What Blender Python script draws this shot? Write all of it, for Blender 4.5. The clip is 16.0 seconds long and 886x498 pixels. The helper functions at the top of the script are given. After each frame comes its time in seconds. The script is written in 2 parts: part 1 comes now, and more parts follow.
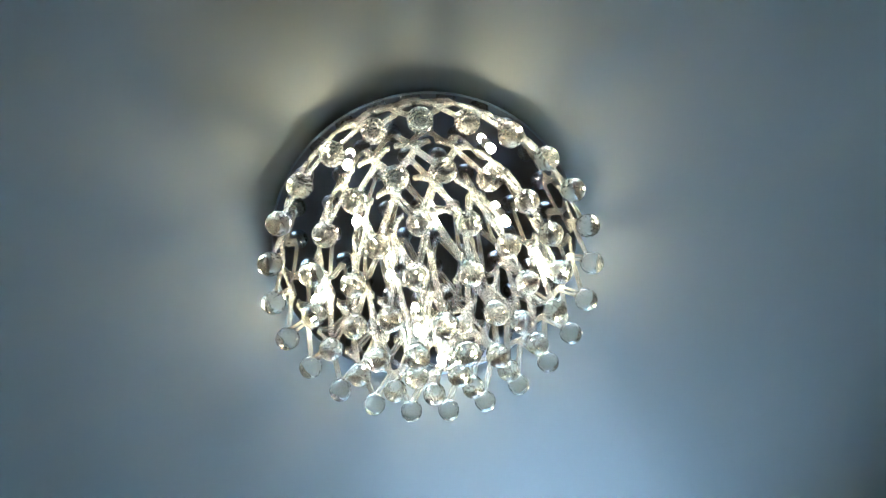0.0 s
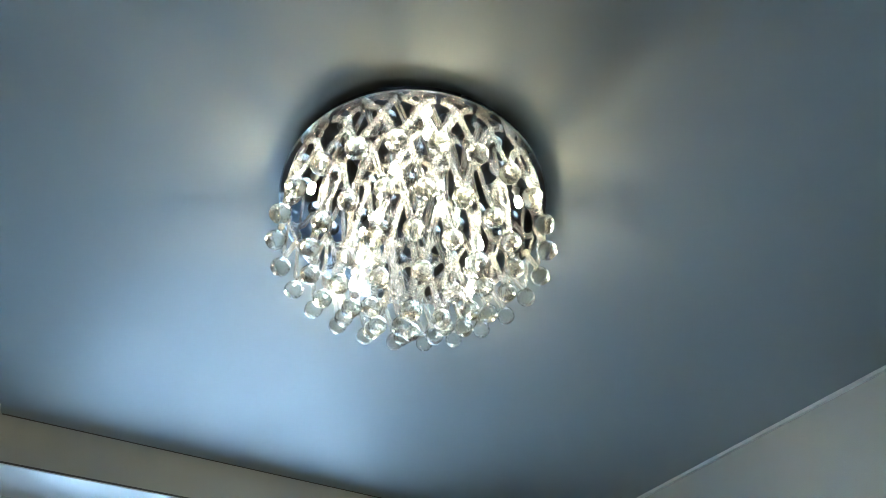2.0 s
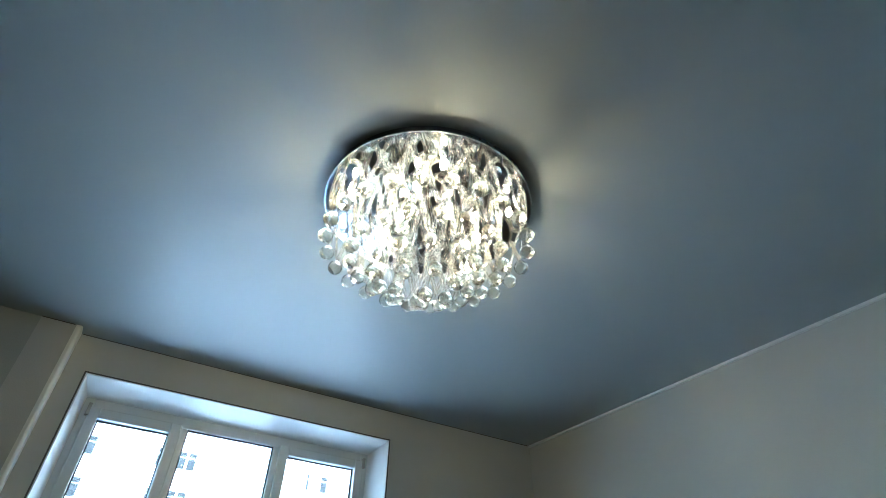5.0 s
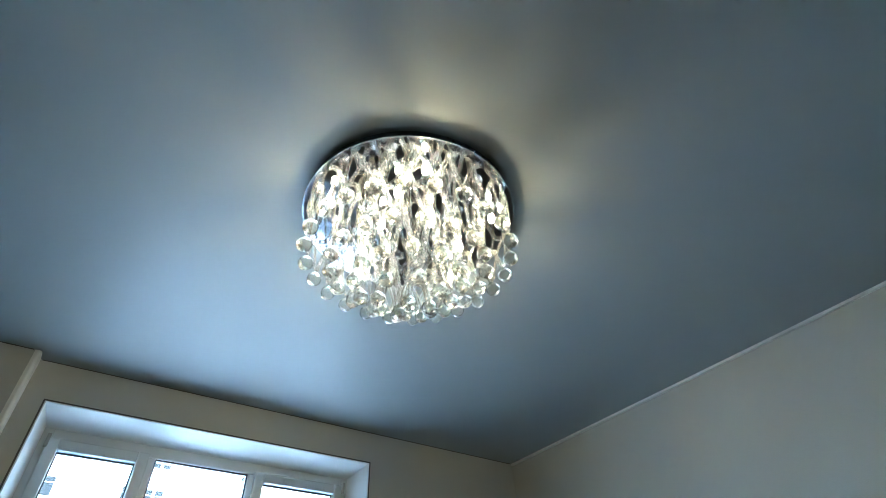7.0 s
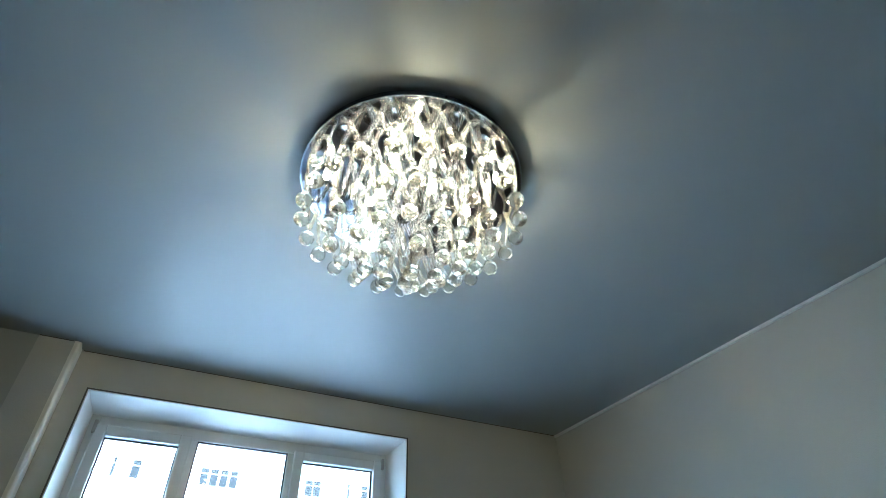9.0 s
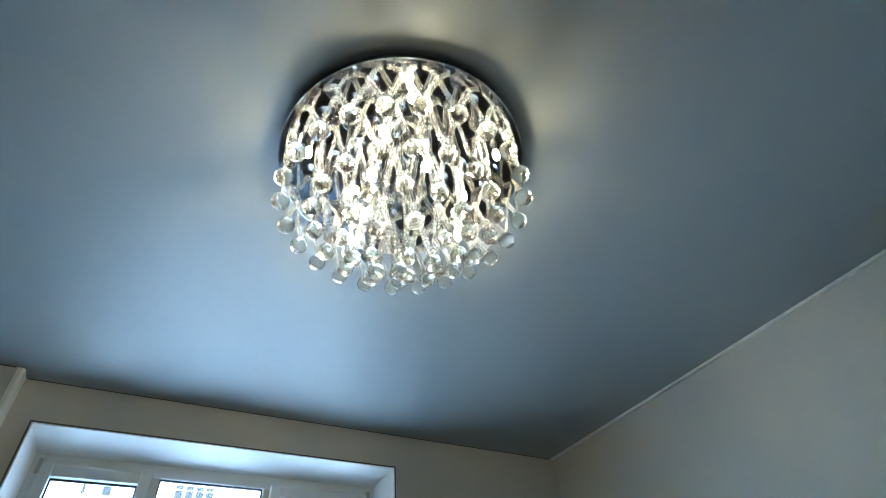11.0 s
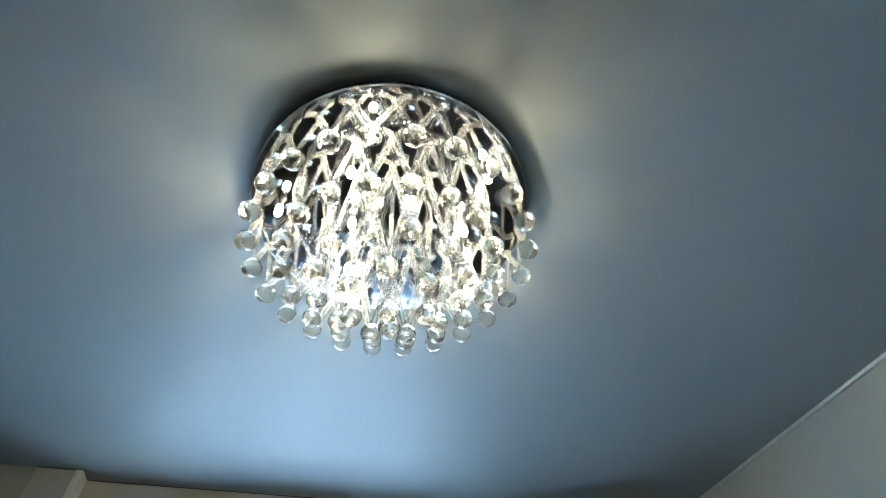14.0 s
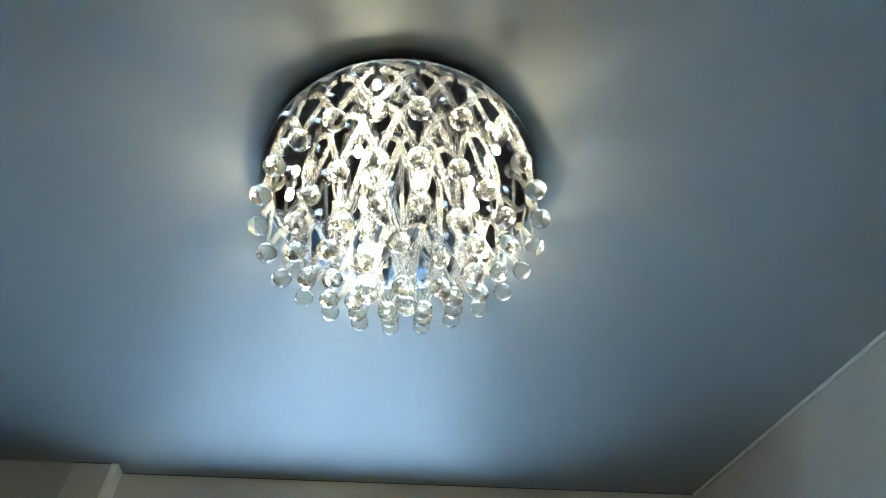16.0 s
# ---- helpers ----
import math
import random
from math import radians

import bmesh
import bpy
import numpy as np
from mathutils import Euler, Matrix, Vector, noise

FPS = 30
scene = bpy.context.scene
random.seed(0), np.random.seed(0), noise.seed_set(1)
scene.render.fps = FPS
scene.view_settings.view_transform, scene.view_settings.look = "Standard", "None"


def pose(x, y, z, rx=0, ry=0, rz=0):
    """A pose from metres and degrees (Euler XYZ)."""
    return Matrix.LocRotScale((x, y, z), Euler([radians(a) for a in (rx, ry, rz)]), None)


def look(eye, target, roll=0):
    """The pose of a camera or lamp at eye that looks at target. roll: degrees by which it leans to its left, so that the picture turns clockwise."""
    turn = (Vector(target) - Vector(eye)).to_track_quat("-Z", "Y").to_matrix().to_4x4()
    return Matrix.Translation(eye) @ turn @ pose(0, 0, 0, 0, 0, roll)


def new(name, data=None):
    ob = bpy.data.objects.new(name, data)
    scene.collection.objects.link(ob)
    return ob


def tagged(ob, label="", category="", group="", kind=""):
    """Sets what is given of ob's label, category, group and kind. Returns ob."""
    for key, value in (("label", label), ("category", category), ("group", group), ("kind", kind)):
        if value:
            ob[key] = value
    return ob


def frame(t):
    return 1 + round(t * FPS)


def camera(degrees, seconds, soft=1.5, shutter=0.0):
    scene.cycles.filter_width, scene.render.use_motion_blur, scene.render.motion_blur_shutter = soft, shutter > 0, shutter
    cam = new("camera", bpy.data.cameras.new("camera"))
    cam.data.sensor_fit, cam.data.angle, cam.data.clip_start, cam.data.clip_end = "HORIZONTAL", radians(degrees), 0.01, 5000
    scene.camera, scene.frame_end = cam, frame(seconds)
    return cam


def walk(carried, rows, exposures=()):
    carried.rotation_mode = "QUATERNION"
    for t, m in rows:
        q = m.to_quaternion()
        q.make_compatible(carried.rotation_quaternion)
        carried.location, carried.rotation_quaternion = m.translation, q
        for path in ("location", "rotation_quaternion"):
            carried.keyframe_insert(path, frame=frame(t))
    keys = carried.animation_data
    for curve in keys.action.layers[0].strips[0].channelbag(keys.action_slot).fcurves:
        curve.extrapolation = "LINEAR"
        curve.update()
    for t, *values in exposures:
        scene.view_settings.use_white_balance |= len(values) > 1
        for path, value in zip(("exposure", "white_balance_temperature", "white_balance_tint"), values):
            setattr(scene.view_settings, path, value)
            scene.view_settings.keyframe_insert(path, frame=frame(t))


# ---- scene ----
# ---- camera and its walk ----
cam = camera(80.73, 16.0, soft=0.6)
ROWS = [
    (0, 0.312, -0.296, 1.515, 57.29, 67.07, 6.30),
    (0.5, 0.198, -0.466, 1.521, 34.65, 63.33, 10.40),
    (1, 0.123, -0.599, 1.550, 21.07, 56.47, 8.20),
    (1.5, 0.191, -0.612, 1.542, 20.04, 52.39, 3.50),
    (2, 0.196, -0.743, 1.522, 11.06, 48.37, 1.07),
    (2.5, 0.122, -0.907, 1.452, 6.62, 46.68, 0.16),
    (3, 0.164, -1.008, 1.442, 4.20, 44.26, -0.81),
    (3.5, 0.260, -1.041, 1.425, 6.20, 42.56, -2.15),
    (4, 0.264, -1.032, 1.398, 10.48, 41.33, 0.03),
    (4.2, 0.263, -1.055, 1.407, 11.05, 39.35, -0.44),
    (6.3, 0.123, -1.202, 1.408, 2.38, 39.40, 0.42),
    (6.5, 0.111, -1.185, 1.404, 2.61, 40.60, 0.93),
    (7, 0.197, -1.108, 1.395, 6.95, 41.66, 2.09),
    (7.5, 0.239, -1.062, 1.406, 7.88, 40.58, 0.81),
    (8, 0.283, -1.029, 1.391, 9.76, 40.17, 1.09),
    (8.5, 0.282, -1.008, 1.381, 11.25, 40.39, 0.97),
    (8.7, 0.302, -1.014, 1.393, 13.03, 39.46, 1.41),
    (10.8, 0.210, -0.858, 1.449, 12.64, 42.25, 4.33),
    (11, 0.196, -0.833, 1.415, 12.12, 43.40, 4.66),
    (11.5, 0.192, -0.812, 1.461, 9.92, 44.04, 3.18),
    (12, 0.187, -0.823, 1.453, 9.29, 44.39, 3.86),
    (12.5, 0.235, -0.745, 1.472, 11.77, 47.42, 0.79),
    (13, 0.332, -0.659, 1.507, 16.16, 48.94, -0.60),
    (13.5, 0.315, -0.628, 1.519, 19.37, 48.29, -0.43),
    (14, 0.370, -0.622, 1.527, 25.17, 49.88, 2.84),
    (14.5, 0.377, -0.555, 1.475, 26.33, 49.01, 2.45),
    (15, 0.369, -0.560, 1.487, 25.64, 48.64, 1.89),
    (15.5, 0.359, -0.568, 1.498, 27.47, 48.00, 2.44),
    (16, 0.363, -0.601, 1.510, 28.67, 48.72, 3.74),
]
walk(cam, [(t, pose(x, y, z, 90 + pitch, roll, yaw)) for t, x, y, z, yaw, pitch, roll in ROWS],
     exposures=((0.0, 3.36, 4590, -9), (16.0, 3.36, 4590, -9)))

# ---- world and sun ----
CEIL = 2.535                     # height of the stretch ceiling
COL = Vector((-1.621, 0.581))    # where the window wall starts
UDIR = Vector((0.7500, 0.6615))  # along the window wall
NDIR = Vector((-0.6615, 0.7500))  # out of the window

SUN_EL, SUN_AZ = 32.0, math.degrees(math.atan2(-NDIR.y, -NDIR.x)) + 25.0
world = bpy.data.worlds.new("sky")
scene.world = world
world.use_nodes = True
wn = world.node_tree.nodes
sky = wn.new("ShaderNodeTexSky")
sky.sky_type = "NISHITA"
sky.sun_disc = False
sky.sun_elevation = radians(SUN_EL)
sky.sun_rotation = radians(90.0 - SUN_AZ)
sky.air_density, sky.dust_density, sky.ozone_density = 1.0, 0.6, 2.0
wn["Background"].inputs["Strength"].default_value = 0.15
world.node_tree.links.new(sky.outputs["Color"], wn["Background"].inputs["Color"])
sun = new("sun", bpy.data.lights.new("sun", "SUN"))
sun.data.energy, sun.data.angle, sun.data.color = 4.8, radians(0.6), (1.0, 0.95, 0.88)
aim = Vector((math.cos(radians(SUN_AZ)) * math.cos(radians(SUN_EL)), math.sin(radians(SUN_AZ)) * math.cos(radians(SUN_EL)), math.sin(radians(SUN_EL))))
sun.matrix_world = look(aim * 40.0, (0, 0, 0))


# ---- materials ----
def material(name, color, rough=0.5, metal=0.0, vary=0.06, scale=6.0, grain=120.0, bump=0.0, **more):
    m = bpy.data.materials.new(name)
    m.use_nodes = True
    nt = m.node_tree
    b = nt.nodes["Principled BSDF"]
    b.inputs["Roughness"].default_value = rough
    b.inputs["Metallic"].default_value = metal
    for key, value in more.items():
        b.inputs[key.replace("_", " ")].default_value = value
    co = nt.nodes.new("ShaderNodeTexCoord")
    big = nt.nodes.new("ShaderNodeTexNoise")
    big.inputs["Scale"].default_value = scale
    big.inputs["Detail"].default_value = 4.0
    nt.links.new(co.outputs["Object"], big.inputs["Vector"])
    ramp = nt.nodes.new("ShaderNodeMapRange")
    ramp.inputs["To Min"].default_value = 1.0 - vary
    ramp.inputs["To Max"].default_value = 1.0 + vary
    nt.links.new(big.outputs["Fac"], ramp.inputs["Value"])
    mul = nt.nodes.new("ShaderNodeVectorMath")
    mul.operation = "SCALE"
    mul.inputs[0].default_value = color
    nt.links.new(ramp.outputs["Result"], mul.inputs["Scale"])
    nt.links.new(mul.outputs["Vector"], b.inputs["Base Color"])
    if bump:
        fine = nt.nodes.new("ShaderNodeTexNoise")
        fine.inputs["Scale"].default_value = grain
        fine.inputs["Detail"].default_value = 3.0
        nt.links.new(co.outputs["Object"], fine.inputs["Vector"])
        bn = nt.nodes.new("ShaderNodeBump")
        bn.inputs["Strength"].default_value = bump
        bn.inputs["Distance"].default_value = 0.002
        nt.links.new(fine.outputs["Fac"], bn.inputs["Height"])
        nt.links.new(bn.outputs["Normal"], b.inputs["Normal"])
    return m


def glass(name, color=(1, 1, 1), rough=0.0, ior=1.5, transmission=1.0):
    m = bpy.data.materials.new(name)
    m.use_nodes = True
    b = m.node_tree.nodes["Principled BSDF"]
    b.inputs["Base Color"].default_value = (*color, 1)
    b.inputs["Roughness"].default_value = rough
    b.inputs["IOR"].default_value = ior
    b.inputs["Transmission Weight"].default_value = transmission
    return m


def beads(name, color, rough, ior, transmission, clear):
    """Clear cut glass of which a share of the light goes straight through."""
    m = glass(name, color, rough, ior, transmission)
    nt = m.node_tree
    mix = nt.nodes.new("ShaderNodeMixShader")
    mix.inputs["Fac"].default_value = clear
    thin = nt.nodes.new("ShaderNodeBsdfTransparent")
    nt.links.new(nt.nodes["Principled BSDF"].outputs["BSDF"], mix.inputs[1])
    nt.links.new(thin.outputs["BSDF"], mix.inputs[2])
    nt.links.new(mix.outputs["Shader"], nt.nodes["Material Output"].inputs["Surface"])
    return m


def glow(name, color, strength):
    m = bpy.data.materials.new(name)
    m.use_nodes = True
    b = m.node_tree.nodes["Principled BSDF"]
    b.inputs["Base Color"].default_value = (0.9, 0.88, 0.8, 1)
    b.inputs["Emission Color"].default_value = (*color, 1)
    b.inputs["Emission Strength"].default_value = strength
    return m


M_CEIL = material("satin_stretch_film", (0.335, 0.36, 0.37), 0.54, vary=0.015, scale=1.2, grain=900, bump=0.02, Specular_IOR_Level=0.85)
M_WALL = material("cream_wallpaper", (0.47, 0.475, 0.445), 0.75, vary=0.05, scale=3.0, grain=260, bump=0.35)
# very dark albedo for the two unseen walls, to cut bounce onto the ceiling
M_WALL_DARK = material("darkened_wallpaper", (0.09, 0.088, 0.08), 0.75, vary=0.06, scale=3.0, grain=260, bump=0.35)
M_WALL_GREY = material("grey_green_wallpaper", (0.36, 0.375, 0.35), 0.75, vary=0.05, scale=3.0, grain=260, bump=0.35)
# floor tone lifted so its bounce fills the ceiling's dark zones
M_FLOOR = material("laminate", (0.50, 0.49, 0.48), 0.4, vary=0.15, scale=5.0, grain=60, bump=0.1)
M_PVC = material("white_pvc", (0.60, 0.645, 0.675), 0.3, vary=0.02, scale=4.0)
M_REVEAL = material("white_reveal_panel", (0.80, 0.81, 0.82), 0.36, vary=0.03, scale=5.0)
M_GASKET = material("black_gasket", (0.03, 0.03, 0.035), 0.6, vary=0.1)
M_HINGE = material("grey_hinge_plastic", (0.38, 0.40, 0.42), 0.4, vary=0.03)
M_GUARD = material("painted_guard", (0.75, 0.74, 0.68), 0.35, vary=0.05, scale=9.0, grain=50, bump=0.1)
M_TRIM = material("white_trim", (0.62, 0.63, 0.61), 0.4, vary=0.03)
M_GAP = material("shadow_gap", (0.10, 0.10, 0.11), 0.8, vary=0.1)
M_PANE = glass("window_glass", ior=1.45)
M_CHROME = material("polished_steel", (0.42, 0.46, 0.51), 0.20, 1.0, vary=0.03, scale=8.0)
M_MIRROR = material("mirror_steel", (0.27, 0.27, 0.285), 0.05, 1.0, vary=0.03, scale=9.0)
M_HOLE = material("dark_hole", (0.01, 0.01, 0.012), 0.8, vary=0.1)
M_BALL = beads("cut_crystal", (0.99, 0.96, 0.85), 0.0, 1.56, 1.0, 0.08)
M_BEAD = beads("seed_beads", (0.54, 0.53, 0.49), 0.06, 1.5, 0.77, 0.54)
M_CAP = material("chrome_pin", (0.75, 0.74, 0.70), 0.15, 1.0, vary=0.03)
M_BULB = glow("halogen_glow", (1.0, 0.66, 0.34), 48.0)
M_SOCKET = material("dull_steel_socket", (0.30, 0.30, 0.31), 0.35, 1.0, vary=0.05)
M_FACADE = material("pale_facade_plaster", (0.70, 0.69, 0.67), 0.85, vary=0.08, scale=0.4, grain=8, bump=0.2)
M_DARKPANE = material("far_window_pane", (0.016, 0.017, 0.019), 0.6, vary=0.2, Specular_IOR_Level=0.1)
M_FARFRAME = material("far_window_frame", (0.7, 0.7, 0.7), 0.5, vary=0.05)
M_ROOF = material("bitumen_roof", (0.08, 0.08, 0.08), 0.9, vary=0.1)
# albedo raised so the ground throws daylight up through the window
M_GROUND = material("bounce_ground", (0.82, 0.83, 0.85), 0.9, vary=0.2, scale=0.2, grain=3, bump=0.3)


# ---- building helpers ----
def mesh_of(name, bm, mat, smooth=False):
    me = bpy.data.meshes.new(name)
    bm.to_mesh(me)
    bm.free()
    me.materials.append(mat)
    for p in me.polygons:
        p.use_smooth = smooth
    return me


def part(name, bm, mat, parent=None, label="", smooth=False):
    ob = new(name, mesh_of(name, bm, mat, smooth))
    if parent is not None:
        ob.parent = parent
    if label:
        ob["label"] = label
    return ob


def box_bm(x0, x1, y0, y1, z0, z1, bevel=0.0):
    bm = bmesh.new()
    bmesh.ops.create_cube(bm, size=1.0)
    for v in bm.verts:
        v.co = (x0 + (v.co.x + 0.5) * (x1 - x0), y0 + (v.co.y + 0.5) * (y1 - y0), z0 + (v.co.z + 0.5) * (z1 - z0))
    if bevel:
        bmesh.ops.bevel(bm, geom=bm.edges[:], offset=bevel, segments=2, affect="EDGES", profile=0.6)
    return bm


def boxes_bm(boxes, bevel=0.0):
    bm = bmesh.new()
    for b in boxes:
        one = box_bm(*b, bevel=bevel)
        tmp = bpy.data.meshes.new("tmp")
        one.to_mesh(tmp)
        one.free()
        bm.from_mesh(tmp)
        bpy.data.meshes.remove(tmp)
    return bm


def lathe(profile, segments=48, close=False):
    """Spin (radius, z) pairs round z."""
    bm = bmesh.new()
    rings = []
    for r, z in profile:
        if r < 1e-6:
            rings.append([bm.verts.new((0, 0, z))] * segments)
        else:
            rings.append([bm.verts.new((r * math.cos(2 * math.pi * k / segments), r * math.sin(2 * math.pi * k / segments), z)) for k in range(segments)])
    for a, b in zip(rings, rings[1:]):
        for k in range(segments):
            j = (k + 1) % segments
            vs = []
            for v in (a[k], a[j], b[j], b[k]):
                if v not in vs:
                    vs.append(v)
            if len(vs) > 2:
                bm.faces.new(vs)
    bmesh.ops.recalc_face_normals(bm, faces=bm.faces[:])
    return bm


# the room's own axes: x along the window wall, y out of the window, z up
ROOM = Matrix.Translation((COL.x, COL.y, 0)) @ Matrix.Rotation(math.atan2(UDIR.y, UDIR.x), 4, "Z")


def room(ob):
    ob.matrix_world = ROOM
    return ob


# ---- structure ----
U0, U1, BACK, TH = -1.6, 2.515, -4.3, 0.25
WIN = (0.075, 1.519, 0.80, CEIL - 0.162)     # opening in the wall's inner face
FRM = (0.104, 1.482, 0.83, CEIL - 0.197)   # outer edge of the window frame
DEPTH = 0.17
room(tagged(part("floor", box_bm(U0 - TH, U1 + TH, BACK - TH, 0.0, -0.15, 0.0), M_FLOOR), "laminate floor out of view, paled to bounce light up", "floor", kind="structure"))
room(tagged(part("ceiling", box_bm(U0 - TH, U1 + TH, BACK - TH, TH + 0.2, CEIL, CEIL + 0.2), M_CEIL), "pale grey satin stretch ceiling with soft sheen", "ceiling", kind="structure"))
room(tagged(part("wall_window", boxes_bm([(U0 - TH, WIN[0], 0, 0.45, 0, CEIL), (WIN[1], U1 + TH, 0, 0.45, 0, CEIL), (WIN[0], WIN[1], 0, 0.45, 0, WIN[2]), (WIN[0], WIN[1], 0, 0.45, WIN[3], CEIL)]), M_WALL),
             "cream wallpapered wall round the window", "wall", kind="structure"))
room(tagged(part("wall_right", box_bm(U1, U1 + TH, BACK - TH, 0, 0, CEIL), M_WALL), "cream wallpapered side wall, bare", "wall", kind="structure"))
# left and back walls close the room out of view, darkened against bounced light
room(tagged(part("wall_left", box_bm(U0 - TH, U0, BACK - TH, 0, 0, CEIL), M_WALL_DARK), "unseen side wall, darkened to cut bounced light", "wall", kind="structure"))
room(tagged(part("wall_back", box_bm(U0, U1, BACK - TH, BACK, 0, CEIL), M_WALL_DARK), "unseen back wall, darkened to cut bounced light", "wall", kind="structure"))
room(tagged(part("wall_pier", box_bm(U0, -0.1575, -0.070, 0, 0, CEIL), M_WALL_GREY), "grey-green wallpapered wall beside the boxing", "wall", kind="structure"))
room(tagged(part("wall_boxing", box_bm(-0.157, -0.018, -0.075, 0, 0, CEIL), M_WALL), "narrow wallpapered boxing beside the window", "wall", kind="structure"))


def trim_strip(name, x0, x1, y0, y1, label, mat, drop=0.016):
    return room(tagged(part(name, box_bm(x0, x1, y0, y1, CEIL - drop, CEIL - 0.0005, 0.002), mat), label, "trim", kind="structure"))


trim_strip("trim", U1 - 0.014, U1 - 0.0005, BACK, -0.004, "slim white ceiling trim along the wall", M_TRIM, 0.013)
# the two M_GAP strips stand in for shade in the ceiling's narrow gap
trim_strip("trim", 0.0, U1 - 0.016, -0.005, -0.0005, "dark strip for the shadow gap at the stretch ceiling", M_GAP, 0.004)
trim_strip("trim", -0.156, -0.034, -0.080, -0.0755, "dark strip for the shadow gap at the stretch ceiling", M_GAP, 0.004)
trim_strip("trim", U0 + 0.0005, U0 + 0.012, BACK, -0.004, "slim white ceiling trim along the wall", M_TRIM, 0.018)


def reveal():
    """White splayed panels lining the opening, from the wall's face to the frame."""
    bm = bmesh.new()
    a, b, c, d = WIN
    e, f, g, h = FRM
    front = [(a, -0.004, c), (b, -0.004, c), (b, -0.004, d), (a, -0.004, d)]
    rear = [(e, DEPTH, g), (f, DEPTH, g), (f, DEPTH, h), (e, DEPTH, h)]
    out = 0.004
    for k in (1, 2, 3):
        j = (k + 1) % 4
        vs = [bm.verts.new(p) for p in (front[k], front[j], rear[j], rear[k])]
        bm.faces.new(vs)
    ob = part("window_reveal", bm, M_REVEAL)
    sol = ob.modifiers.new("thick", "SOLIDIFY")
    sol.thickness, sol.offset = out, 1.0
    return ob


def window():
    win = tagged(new("window_1"), "white three-part plastic window with two hinged sashes", "window", kind="structure")
    room(win)
    e, f, g, h = FRM
    y0, y1 = DEPTH - 0.004, DEPTH + 0.062
    w = 0.042
    m1, m2 = 0.530, 0.985
    wt, half = 0.055, 0.020
    part("window_frame", boxes_bm([(e - 0.03, e + w, y0, y1, g, h + 0.03), (f - w, f + 0.03, y0, y1, g, h + 0.03), (e + w, f - w, y0 + 0.001, y1, h - wt, h + 0.029), (e + w, f - w, y0 + 0.001, y1, g, g + w),
                                   (m1 - half, m1 + half, y0 + 0.002, y1, g + w, h - wt), (m2 - half, m2 + half, y0 + 0.002, y1, g + w, h - wt)], 0.004), M_PVC, win)
    rv = reveal()
    rv.parent = win
    a, b, c, d = WIN
    # thin dark outline at the reveal's front edge
    part("reveal_outline", boxes_bm([(a - 0.007, a - 0.001, -0.003, 0.01, c, d + 0.007), (b + 0.001, b + 0.007, -0.003, 0.01, c, d + 0.007), (a - 0.001, b + 0.001, -0.003, 0.01, d + 0.001, d + 0.007)]), M_GAP, win, "thin dark line round the reveal")
    part("window_sill", box_bm(e - 0.08, f + 0.08, -0.09, DEPTH + 0.02, g - 0.03, g, 0.006), M_PVC, win)
    for lo, hi, sash, hinge in ((e + w, m1 - half, True, e + w - 0.012), (m1 + half, m2 - half, False, 0), (m2 + half, f - w, True, f - w + 0.012)):
        top, bot, holder = h - wt, g + w, win
        if sash:
            s = 0.046
            lap = 0.012
            holder = part("sash", boxes_bm([(lo - lap, lo + s - lap, y0 - 0.016, y1 - 0.02, bot - lap, top + lap), (hi - s + lap, hi + lap, y0 - 0.016, y1 - 0.02, bot - lap, top + lap),
                                            (lo + s - lap, hi - s + lap, y0 - 0.015, y1 - 0.02, top + lap - s, top + lap), (lo + s - lap, hi - s + lap, y0 - 0.015, y1 - 0.02, bot - lap, bot - lap + s)], 0.005), M_PVC, win)
            lo, hi, top, bot = lo + s - lap, hi - s + lap, top + lap - s, bot - lap + s
            part("hinge", box_bm(hinge - 0.007, hinge + 0.007, y0 - 0.026, y0 - 0.003, top + 0.005, top + 0.058, 0.003), M_HINGE, win, "grey hinge cover")
        gk = 0.006
        part("gasket", boxes_bm([(lo, lo + gk, y0 + 0.012, y0 + 0.02, bot, top), (hi - gk, hi, y0 + 0.012, y0 + 0.02, bot, top), (lo + gk, hi - gk, y0 + 0.012, y0 + 0.02, top - gk, top), (lo + gk, hi - gk, y0 + 0.012, y0 + 0.02, bot, bot + gk)]), M_GASKET, holder, "black rubber gasket")
        pane = part("pane", box_bm(lo, hi, y0 + 0.022, y0 + 0.028, bot, top), M_PANE, holder)
        pane.visible_shadow = False
    return win


window()


def corner_guard():
    """White rounded guard over the boxing's outer edge."""
    prof = [(-0.016, -0.0765)] + [(-0.004 + 0.0125 * math.sin(a), -0.066 - 0.0125 * math.cos(a)) for a in [radians(15 * k) for k in range(7)]] + [(0.0085, -0.0005), (-0.0035, -0.0005), (-0.0035, -0.0745), (-0.016, -0.0752)]
    bm = bmesh.new()
    prof = [(x - 0.014, y) for x, y in prof]
    lo = [bm.verts.new((x, y, 0.0)) for x, y in prof]
    hi = [bm.verts.new((x, y, CEIL - 0.001)) for x, y in prof]
    for k in range(len(prof)):
        j = (k + 1) % len(prof)
        bm.faces.new((lo[k], lo[j], hi[j], hi[k]))
    bm.faces.new(hi)
    bm.faces.new(lo[::-1])
    bmesh.ops.recalc_face_normals(bm, faces=bm.faces[:])
    return room(tagged(part("trim", bm, M_GUARD), "white rounded guard along the boxing's edge", "trim", kind="structure"))


corner_guard()

# ---- the crystal ceiling lamp ----
PHASE = -82.49
LIP = CEIL - 0.028
DISC_R = 0.316


def around(radius, turn, z):
    a = radians(PHASE + turn)
    return Vector((radius * math.cos(a), radius * math.sin(a), z))


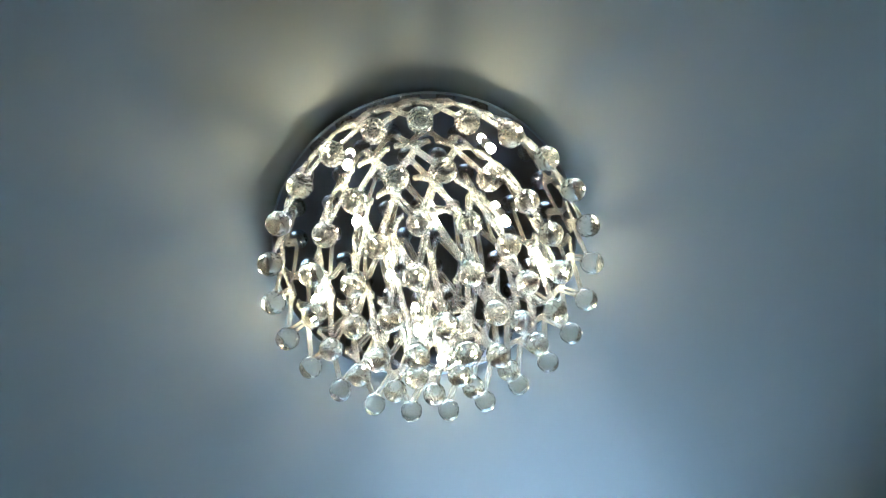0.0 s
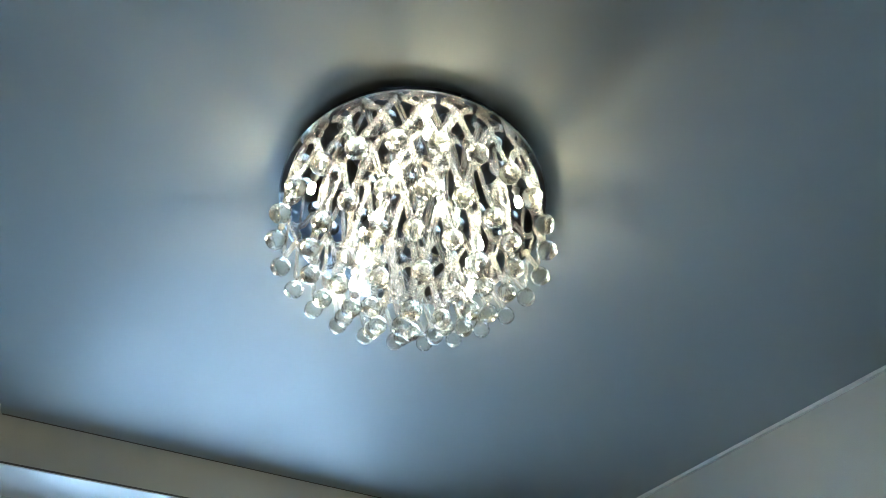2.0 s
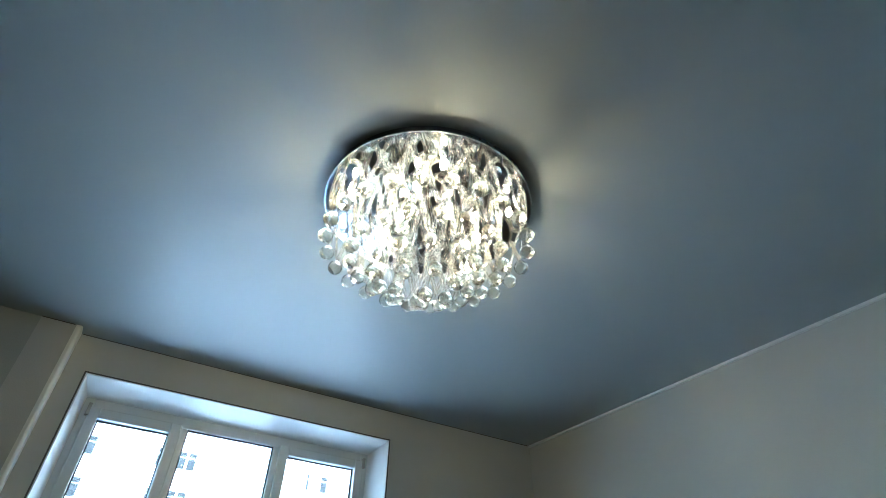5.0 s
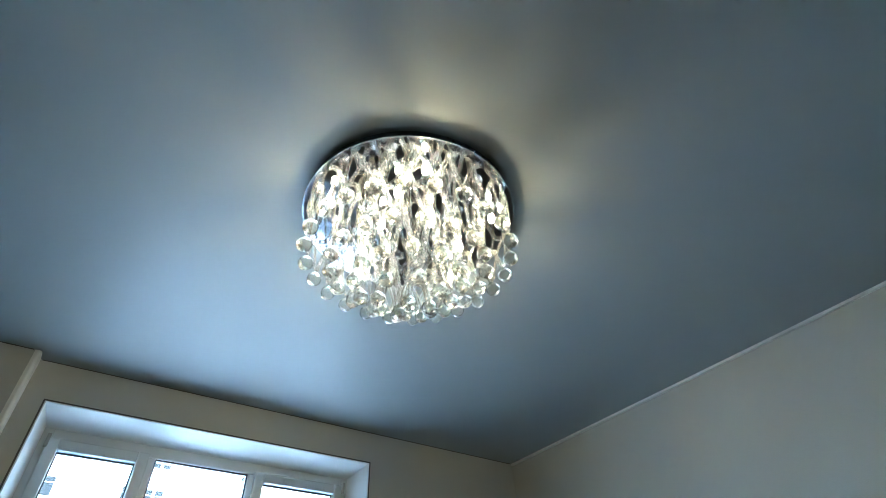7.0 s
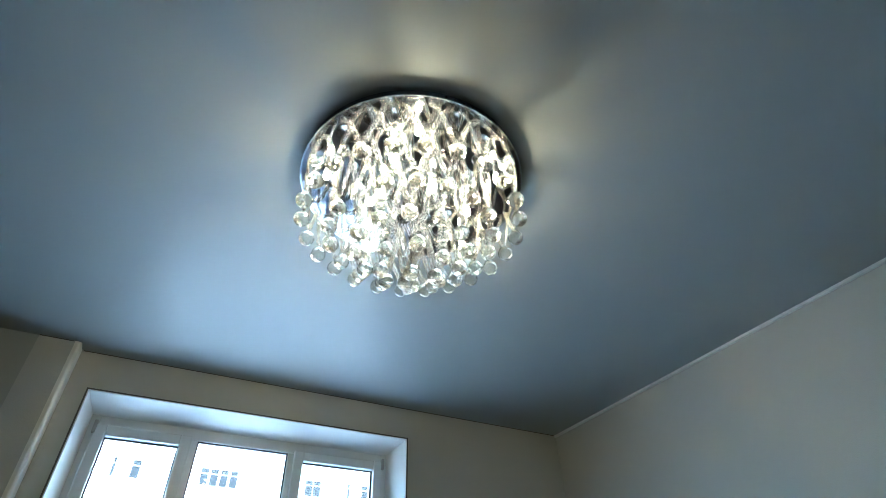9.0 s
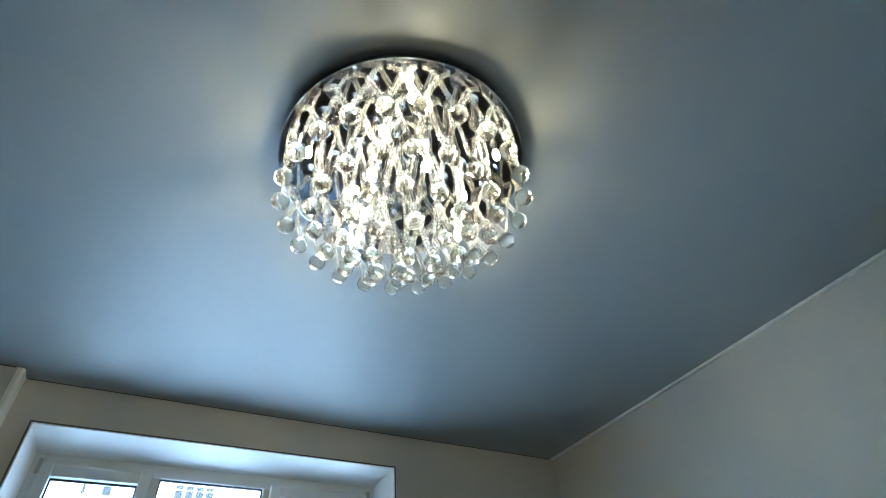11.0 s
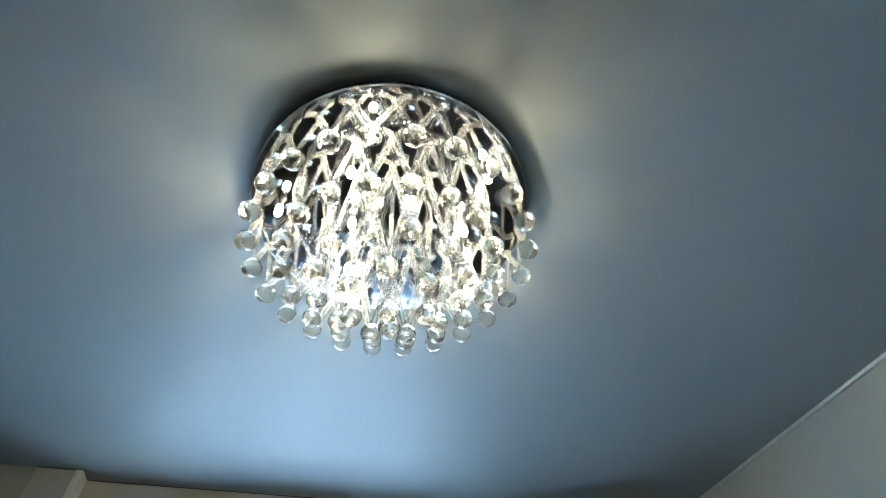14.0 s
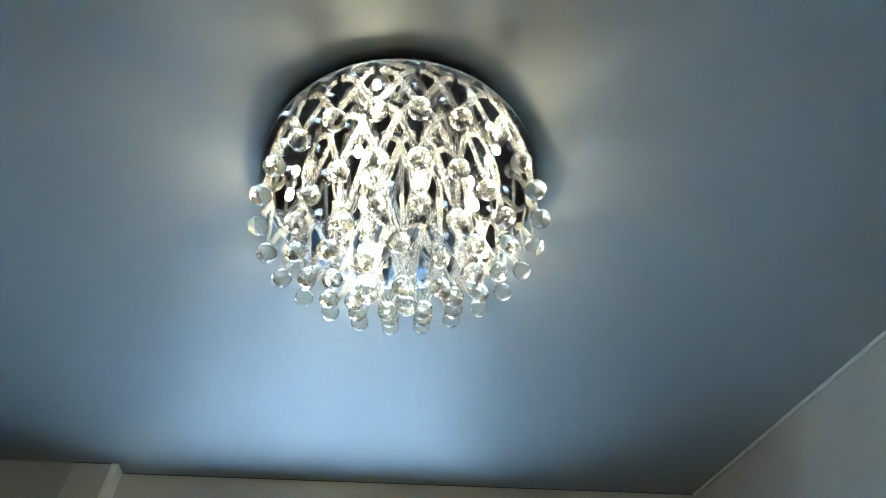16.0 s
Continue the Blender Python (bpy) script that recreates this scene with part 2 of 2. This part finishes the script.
def bead_chain(points, radius=0.0036, pitch=0.0070, twin=0.0043):
    """A double string of small cut beads along a polyline, as one mesh."""
    shape = ((0.26, -0.40), (1.0, -0.15), (1.0, 0.15), (0.26, 0.40))
    sides = 6
    verts, faces = [], []
    for a, b in zip(points, points[1:]):
        way = (b - a)
        n = max(1, int(way.length / pitch))
        way = way / n
        d = way.normalized()
        out = Vector((a.x + b.x, a.y + b.y, 0.0))
        out = out.normalized() if out.length > 1e-4 else Vector((1, 0, 0))
        side = d.cross(out).normalized()
        other = d.cross(side)
        for row in (-1, 1):
            base = len(verts)
            for end in (a, b):
                for q in (side, other, -side, -other):
                    verts.append(end + side * (twin * row) + q * 0.0007)
            faces.extend((base + j, base + (j + 1) % 4, base + 4 + (j + 1) % 4, base + 4 + j) for j in range(4))
            for k in range(n):
                mid = a + way * (k + 0.5) + side * (twin * row)
                base = len(verts)
                for r, s in shape:
                    for j in range(sides):
                        q = 2 * math.pi * (j + 0.5 * (k % 2)) / sides
                        verts.append(mid + way * s + (side * math.cos(q) + other * math.sin(q)) * (radius * r))
                for i in range(3):
                    for j in range(sides):
                        jj = (j + 1) % sides
                        faces.append((base + i * sides + j, base + i * sides + jj, base + (i + 1) * sides + jj, base + (i + 1) * sides + j))
                faces.append(tuple(base + j for j in reversed(range(sides))))
                faces.append(tuple(base + 3 * sides + j for j in range(sides)))
    me = bpy.data.meshes.new("bead_string")
    me.from_pydata(verts, [], faces)
    me.materials.append(M_BEAD)
    return me


def crystal_mesh(radius):
    """A faceted ball with flat cut faces in staggered rows."""
    bm = bmesh.new()
    rows, n = 7, 11
    rings = []
    for i in range(rows + 1):
        th = math.pi * (0.07 + 0.86 * i / rows)
        rings.append([bm.verts.new((radius * math.sin(th) * math.cos(2 * math.pi * (k + 0.5 * (i % 2)) / n), radius * math.sin(th) * math.sin(2 * math.pi * (k + 0.5 * (i % 2)) / n), radius * math.cos(th))) for k in range(n)])
    for i, (a, b) in enumerate(zip(rings, rings[1:])):
        for k in range(n):
            j = (k + 1) % n
            if i % 2 == 0:
                bm.faces.new((a[k], b[k], a[j]))
                bm.faces.new((a[j], b[k], b[j]))
            else:
                bm.faces.new((a[k], b[k], b[j]))
                bm.faces.new((a[k], b[j], a[j]))
    bm.faces.new(rings[0][::-1])
    bm.faces.new(rings[-1])
    bmesh.ops.recalc_face_normals(bm, faces=bm.faces[:])
    return mesh_of("crystal_ball", bm, M_BALL)


def chandelier():
    lamp = tagged(new("ceiling_chandelier"), "lit crystal chandelier with bead strings and glass balls under mirror disc", "chandelier")
    lamp.location = (0, 0, CEIL)
    down = Matrix.Translation((0, 0, -CEIL))

    def put(ob, parent=lamp):
        ob.parent = parent
        if parent is lamp:
            ob.matrix_parent_inverse = down
        return ob

    body = lathe([(0.0, CEIL - 0.001), (0.311, CEIL - 0.001), (0.3125, CEIL - 0.003), (0.3125, LIP + 0.004), (DISC_R, LIP + 0.003), (DISC_R, LIP), (DISC_R - 0.004, LIP)], 192)
    put(part("base_drum", body, M_CHROME, label="polished steel drum with a thin lip"))
    put(part("mirror_plate", lathe([(DISC_R - 0.0042, LIP + 0.0002), (0.0, LIP + 0.0001)], 128), M_MIRROR, label="mirror-finish underside plate"))
    hole = mesh_of("vent_hole", lathe([(0.0, 0.0008), (0.0040, 0.0008), (0.0040, -0.002), (0.0, -0.002)], 12), M_HOLE)
    for turn in [24 + 4.5 * k for k in range(8)] + [204 + 4.5 * k for k in range(8)]:
        h = new("vent_hole", hole)
        put(h)
        p = around(0.3125, turn, CEIL - 0.013)
        h.matrix_basis = Matrix.Translation(p) @ Matrix.Rotation(radians(PHASE + turn), 4, "Z") @ Matrix.Rotation(radians(90), 4, "Y")

    ball_r = 0.0220
    ball = crystal_mesh(ball_r)
    cap = mesh_of("cap", lathe([(0.0, 0.0), (0.0045, 0.0), (0.0050, 0.003), (0.0022, 0.0055), (0.0016, 0.013), (0.0, 0.013)], 12), M_CAP, True)
    clasp = mesh_of("clasp", lathe([(0.0, -0.004), (0.0035, -0.003), (0.0042, 0.0), (0.0035, 0.003), (0.0, 0.004)], 10), M_CAP, True)
    rnd = random.Random(4)
    rings = ((24, 0.290, 0.0, 0.181), (18, 0.217, 12.0, 0.221), (12, 0.148, 7.0, 0.262), (6, 0.085, 20.0, 0.301))
    for count, radius, first, drop in rings:
        step = 360.0 / count
        for k in range(count):
            turn = first + step * k
            z = CEIL - drop + rnd.uniform(-0.0015, 0.0015)
            b = new("crystal_ball", ball)
            put(b)
            b.matrix_basis = Matrix.Translation(around(radius, turn, z)) @ Euler((rnd.uniform(-0.08, 0.08), rnd.uniform(-0.08, 0.08), rnd.uniform(0, 6.28))).to_matrix().to_4x4()
            c = new("cap", cap)
            c.parent = b
            c.location = (0, 0, ball_r - 0.002)
            top, low, cross = LIP - 0.005, z + ball_r + 0.009, LIP - 0.028
            hang = radius + 0.008
            for s in (-1, 1):
                shift = 0.0036 * s
                path = [around(hang, turn + s * 0.05 * step, top), around(hang, turn + s * 0.20 * step, top - 0.003), around(hang + shift - 0.004, turn + s * 0.48 * step, cross),
                        around(radius + shift, turn + s * 0.53 * step, cross - 0.012), around(radius, turn + s * step * 0.93, low)]
                put(new("bead_string", bead_chain(path)))
            j = new("clasp", clasp)
            put(j)
            j.location = around(hang - 0.004, turn + 0.5 * step, cross)
    b = new("crystal_ball", ball)
    put(b)
    b.matrix_basis = Matrix.Translation((0, 0, CEIL - 0.330))
    c = new("cap", cap)
    c.parent = b
    c.location = (0, 0, ball_r - 0.002)
    put(new("bead_string", bead_chain([Vector((0, 0, LIP - 0.004)), Vector((0, 0, CEIL - 0.330 + ball_r + 0.010))])))

    bulb = mesh_of("bulb", lathe([(0.0, -0.063), (0.004, -0.0622), (0.0070, -0.059), (0.0082, -0.054), (0.0082, -0.040), (0.0070, -0.033), (0.005, -0.029), (0.0, -0.029)], 16), M_BULB, True)
    socket = mesh_of("socket", lathe([(0.0, -0.0292), (0.0055, -0.0292), (0.0065, -0.026), (0.0065, -0.004), (0.0100, 0.0), (0.0, 0.0)], 16), M_SOCKET, True)
    for radius, turn in ((0.246, 12.0), (0.246, 77.0), (0.246, 149.0), (0.246, 225.0), (0.246, 301.0), (0.165, -9.0), (0.165, 113.0), (0.165, 240.0), (0.088, -62.0), (0.080, 55.0)):
        s = new("socket", socket)
        put(s)
        s.location = around(radius, turn, LIP - 0.0005)
        g = new("bulb", bulb)
        g.parent = s
        g["label"] = "small glowing capsule bulb"
    return lamp


chandelier()

# ---- outside ----
# ground is out of view and acts as a reflector for the ceiling
tagged(part("ground", box_bm(-300, 300, -300, 300, -10.2, -10.0), M_GROUND), "unseen yard below, made pale to bounce light upward", "ground", kind="structure")


def apartment_building():
    """Block across the yard: storeys of single windows and rows of four."""
    block = tagged(new("apartment_building"), "pale plastered apartment block across the yard", "building")
    block.matrix_world = ROOM @ Matrix.Translation((6.0, 46.0, -10.0))
    part("wall", box_bm(-50, 50, 0, 14, 0, 42), M_FACADE, block)
    part("roof", box_bm(-50.4, 50.4, -0.4, 14.4, 42, 42.5), M_ROOF, block)

    def far_window(width, height, bars):
        """Frame with a transom and upright bars, and the panes behind it."""
        a, h = width / 2, height
        bits = [(-a, -a + 0.06, -0.03, 0.05, 0, h), (a - 0.06, a, -0.03, 0.05, 0, h), (-a + 0.06, a - 0.06, -0.03, 0.05, h - 0.06, h), (-a + 0.06, a - 0.06, -0.03, 0.05, 0, 0.06), (-a + 0.06, a - 0.06, -0.03, 0.04, 0.66 * h, 0.66 * h + 0.05)]
        bits += [(-a + width * (k + 1) / (bars + 1) - 0.025, -a + width * (k + 1) / (bars + 1) + 0.025, -0.028, 0.045, 0.06, h - 0.06) for k in range(bars)]
        return mesh_of("window", boxes_bm(bits), M_FARFRAME), mesh_of("pane", box_bm(-a + 0.06, a - 0.06, -0.012, 0.02, 0.06, h - 0.06), M_DARKPANE)

    narrow, single, wide = far_window(0.34, 1.5, 0), far_window(0.72, 1.45, 0), far_window(1.5, 1.4, 1)
    sill = mesh_of("window_sill", box_bm(-0.42, 0.42, -0.14, 0.02, -0.07, 0.0), M_FARFRAME)
    bay = ((-8.1, narrow), (-6.55, single), (-1.5, single), (-0.72, single), (0.06, single), (0.84, single), (7.6, wide))
    for storey in range(3, 13):
        z = 3.0 * storey + 2.95
        for centre in (-38.0, -19.0, 0.0, 19.0, 38.0):
            for dx, (frame_me, pane_me) in bay:
                if abs(centre + dx) > 48:
                    continue
                w = new("window", frame_me)
                w.parent = block
                w.location = (centre + dx, -0.01, z)
                p = new("pane", pane_me)
                p.parent = w
                if pane_me is single[1]:
                    q = new("window_sill", sill)
                    q.parent = w
    return block


apartment_building()
